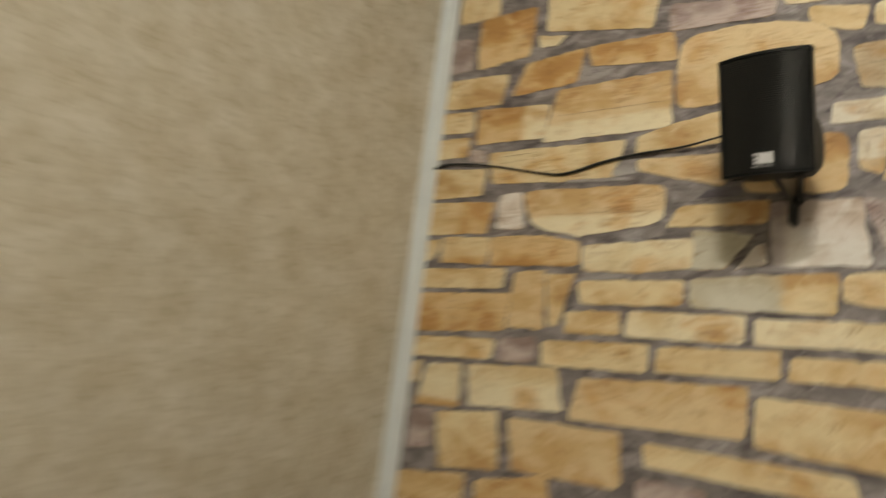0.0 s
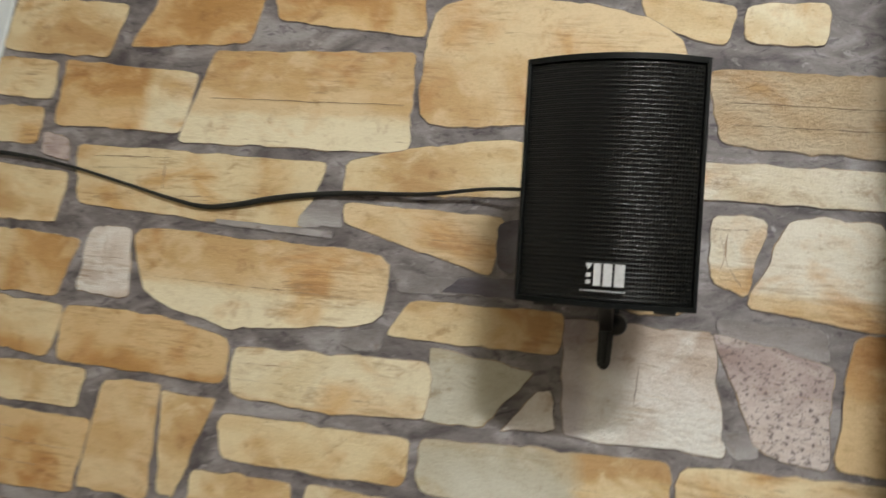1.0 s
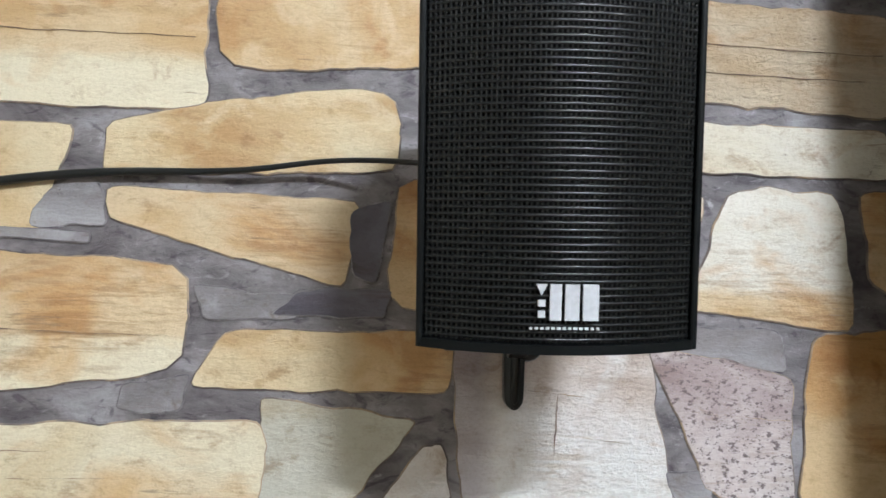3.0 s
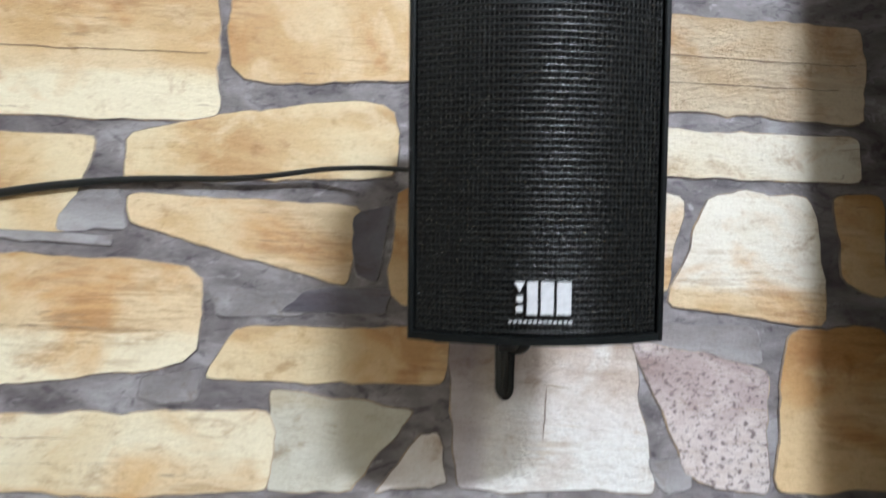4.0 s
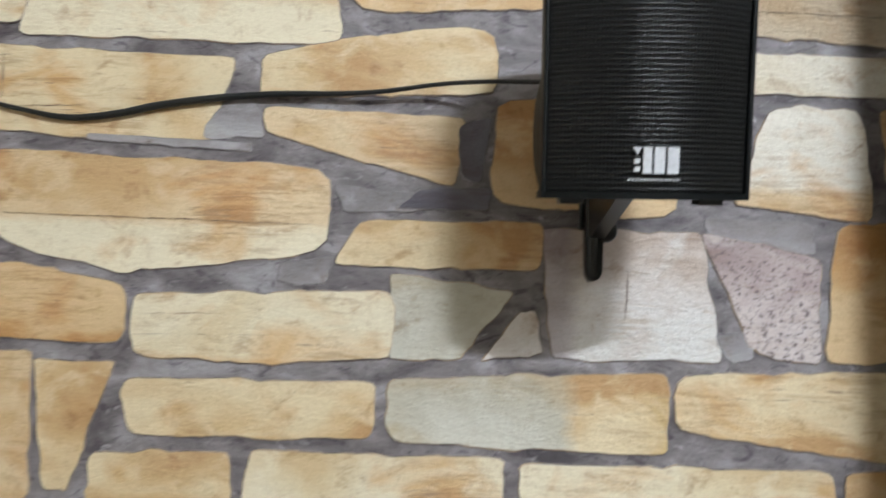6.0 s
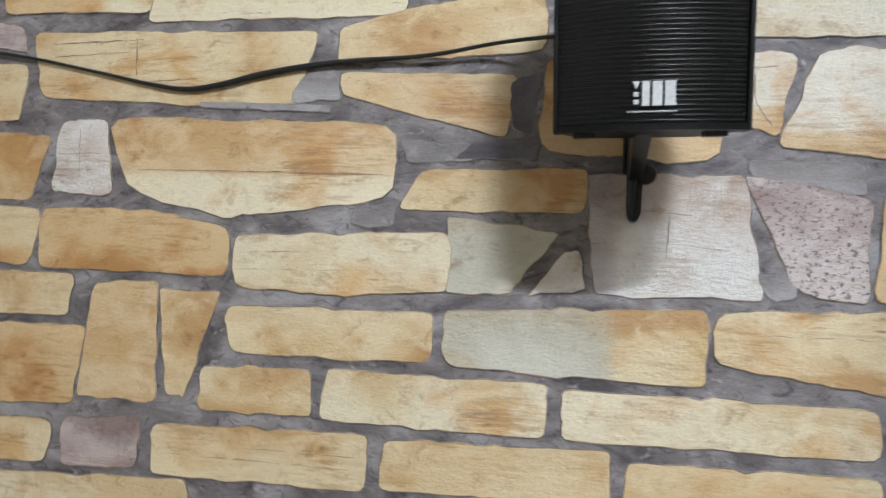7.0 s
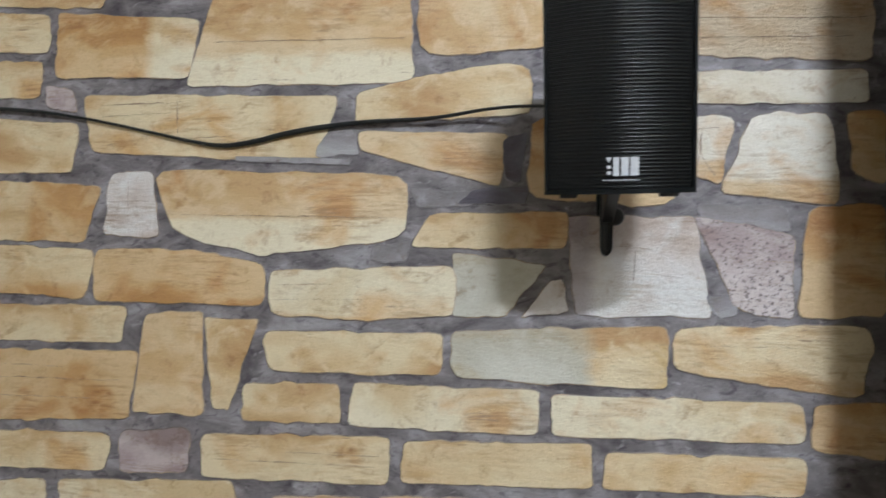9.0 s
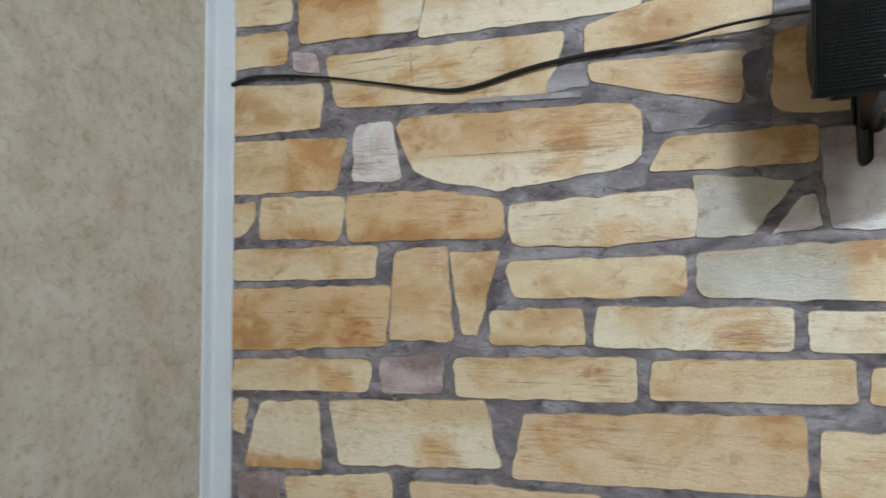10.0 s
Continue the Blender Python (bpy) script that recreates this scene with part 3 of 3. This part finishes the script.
stone("s", -0.172, 0.175, 1.269, 1.224, 0.003, 0.001, -0.009, -0.016)
stone("s", -0.763, -0.564, 1.122, 1.042, 0.028, 0.037, -0.002, 0.000)
stone("o", -0.538, -0.353, 1.150, 1.070, 0.040, 0.039, 0.000, -0.022)
stone("p", -0.750, -0.676, 1.255, 1.165, 0.005, 0.013, 0.002, -0.005)
stone("b", -0.446, -0.166, 1.987, 1.865, 0.000, 0.000, 0.030, -0.009, patch=("c", 2, -0.018, True))
stone("b", -0.160, 0.124, 2.033, 1.903, -0.031, 0.014, 0.001, -0.010, crown=.016, r=.040)
stone("e", 0.149, 0.353, 1.968, 1.885, -0.008, -0.010, -0.017, 0.003)
stone("k", 0.115, 0.348, 1.873, 1.833, -0.003, -0.001, 0.000, 0.002)
stone("s", -0.236, -0.018, 1.872, 1.819, 0.034, 0.010, 0.005, -0.010, crown=.006, r=.03)
stone("b", -0.229, -0.048, 1.8055, 1.7595, -0.004, -0.045, 0.000, 0.008, r=.016)
stone("o", -0.022, 0.144, 1.822, 1.719, -0.004, -0.008, 0.005, 0.001, r=.03)
stone("k", 0.155, 0.201, 1.822, 1.747, -0.003, -0.014, -0.003, 0.017, r=.018, patch=("b", 2, -0.012, True))
stone("k", 0.207, 0.312, 1.823, 1.725, 0.000, -0.012, 0.036, -0.008, r=.018, patch=("b", 2, -0.024, True))
stone("o", 0.323, 0.363, 1.825, 1.748, 0.001, -0.015, -0.004, 0.001)
# darker ochre right part: painted shadow of the loudspeaker
stone("s", -0.147, 0.026, 1.709, 1.665, 0.003, 0.001, 0.028, -0.001, patch=("o", 0, 0.016))
# the loudspeaker's shadow is coloured into the left part in mauve grey
stone("w", 0.028, 0.174, 1.706, 1.591, 0.001, 0.002, -0.011, -0.020, r=.010, patch=("v", 0, -0.050, True))
stone("q", 0.186, 0.267, 1.698, 1.597, -0.017, -0.008, -0.048, 0.001, r=.011)
stone("o", 0.275, 0.359, 1.720, 1.598, 0.004, 0.004, 0.011, 0.002)
stone("w", -0.010, 0.024, 1.632, 1.591, 0.001, 0.010, 0.034, -0.007, r=.006)
stone("s", 0.140, 0.341, 1.588, 1.523, 0.009, -0.023, 0.002, 0.015, r=.022)
stone("o", 0.283, 0.357, 1.510, 1.454, 0.004, -0.006, 0.003, 0.002)
stone("s", -0.760, -0.577, 2.057, 1.979, -0.013, -0.011, 0.006, 0.020)
stone("o", -0.543, -0.376, 2.071, 1.991, 0.010, 0.006, 0.035, 0.014)
stone("o", -0.361, -0.165, 2.072, 2.014, -0.007, -0.023, -0.017, -0.010)
stone("c", -0.498, -0.431, 2.123, 2.094, -0.017, -0.002, -0.011, 0.028)
stone("o", -0.676, -0.513, 2.209, 2.079, -0.002, 0.009, -0.006, 0.009)
stone("p", -0.763, -0.693, 2.170, 2.078, -0.009, 0.003, -0.003, -0.009)
stone("s", -0.482, -0.211, 2.216, 2.109, -0.076, -0.050, -0.006, 0.013)
stone("p", -0.184, 0.021, 2.111, 2.061, -0.037, -0.011, -0.002, 0.004)
stone("s", 0.074, 0.164, 2.051, 2.005, -0.021, -0.024, -0.007, 0.007)
stone("c", 0.174, 0.252, 2.043, 1.996, 0.002, -0.003, 0.001, -0.002)
stone("c", 0.028, 0.190, 2.102, 2.062, -0.023, -0.018, 0.002, 0.005)
stone("s", -0.764, -0.660, 1.973, 1.917, -0.008, -0.003, -0.001, -0.002)
stone("o", -0.651, -0.451, 1.964, 1.878, -0.015, -0.005, -0.001, 0.013, patch=("c", 0, 0.035))
stone("s", -0.751, -0.623, 2.285, 2.209, 0.001, -0.004, -0.003, -0.005)
stone("s", 0.018, 0.223, 1.374, 1.285, 0.001, -0.010, 0.000, -0.002)
stone("p", -0.180, -0.054, 1.203, 1.144, 0.001, 0.024, 0.003, 0.002)
stone("n", -0.276, -0.229, 1.811, 1.774, 0.003, 0.002, 0.018, -0.012)
stone("m", 0.167, 0.265, 1.721, 1.695, 0.000, -0.017, -0.008, -0.007, r=.02)
# lumps of pale printed mortar between stones; dark ones also paint in the loudspeaker's shade
stone("n", -0.158, -0.082, 1.735, 1.713, -0.006, 0.004, -0.010, 0.006, r=.008)
stone("d", -0.096, -0.020, 1.738, 1.717, 0.004, 0.000, 0.020, 0.004, r=.008)
stone("n", -0.208, -0.160, 1.671, 1.648, 0.010, 0.000, 0.004, 0.006, r=.008)
stone("n", -0.386, -0.236, 1.7745, 1.7660, -0.003, -0.006, 0.000, 0.002, r=.004)
stone("n", 0.178, 0.210, 1.619, 1.595, -0.004, 0.000, -0.010, -0.004, r=.009)
stone("d", -0.052, -0.026, 1.800, 1.745, 0.010, -0.004, -0.004, 0.010, r=.008)


def crack(x0, z0, x1, z1, wide, bow=0.0):
    """A thin dark printed crack across a stone, wavering a little and tapering to its ends."""
    a, c = Vector((x0, z0)), Vector((x1, z1))
    side = Vector((z0 - z1, x1 - x0)).normalized()
    upper, lower = [], []
    n = max(8, round((c - a).length / 0.004))
    for i in range(n + 1):
        f = i / n
        p = a.lerp(c, f) + side * (bow * math.sin(math.pi * f) + 0.0012 * noise.noise((f * 9 + x0 * 50, z0 * 40, 5.0)))
        half = wide * 0.36 * (0.25 + 0.75 * math.sin(math.pi * f) ** 0.6) * max(0.06, min(1.0, 0.45 + 1.6 * noise.noise((f * (c - a).length * 70, x0 * 90, z0 * 60))))
        upper.append(p + side * half)
        lower.append(p - side * half)
    bm = prism([(p.x, p.y) for p in upper + lower[::-1]], -0.0004, -0.0024, lambda a, c, h: (a, h, c))
    part("crack", bm, crack_mat, wall_north, "thin dark brown printed crack")


for line in ((-0.575, 1.843, -0.462, 1.846, 0.0022), (-0.470, 1.848, -0.467, 1.806, 0.0026), (-0.575, 1.828, -0.478, 1.832, 0.0012), (-0.462, 1.798, -0.395, 1.801, 0.0014),
             (-0.455, 1.7010, -0.175, 1.7005, 0.0012), (-0.425, 1.924, -0.175, 1.922, 0.0010), (0.160, 1.806, 0.190, 1.807, 0.0012), (0.172, 1.806, 0.186, 1.752, 0.0034, -0.008),
             (0.164, 1.800, 0.166, 1.765, 0.0012, 0.004), (0.165, 1.935, 0.345, 1.930, 0.0013), (0.170, 1.912, 0.330, 1.909, 0.0011), (0.098, 1.628, 0.100, 1.668, 0.0014),
             (0.070, 1.672, 0.120, 1.668, 0.0014), (0.118, 1.640, 0.150, 1.637, 0.0012), (0.160, 1.563, 0.330, 1.566, 0.0010), (0.040, 1.545, 0.132, 1.548, 0.0013),
             (-0.740, 1.488, -0.520, 1.492, 0.0016), (-0.700, 1.466, -0.560, 1.468, 0.0014), (-0.690, 1.506, -0.600, 1.505, 0.0012), (-0.320, 1.617, -0.250, 1.619, 0.0016),
             (-0.395, 1.405, -0.190, 1.409, 0.0014), (-0.300, 1.419, -0.180, 1.421, 0.0012), (-0.290, 1.355, -0.020, 1.360, 0.0010),
             (0.195, 1.660, 0.265, 1.656, 0.0012), (-0.335, 1.598, -0.210, 1.602, 0.0011), (-0.556, 1.716, -0.500, 1.718, 0.0014), (-0.530, 1.745, -0.526, 1.690, 0.0012)):
    crack(*line)
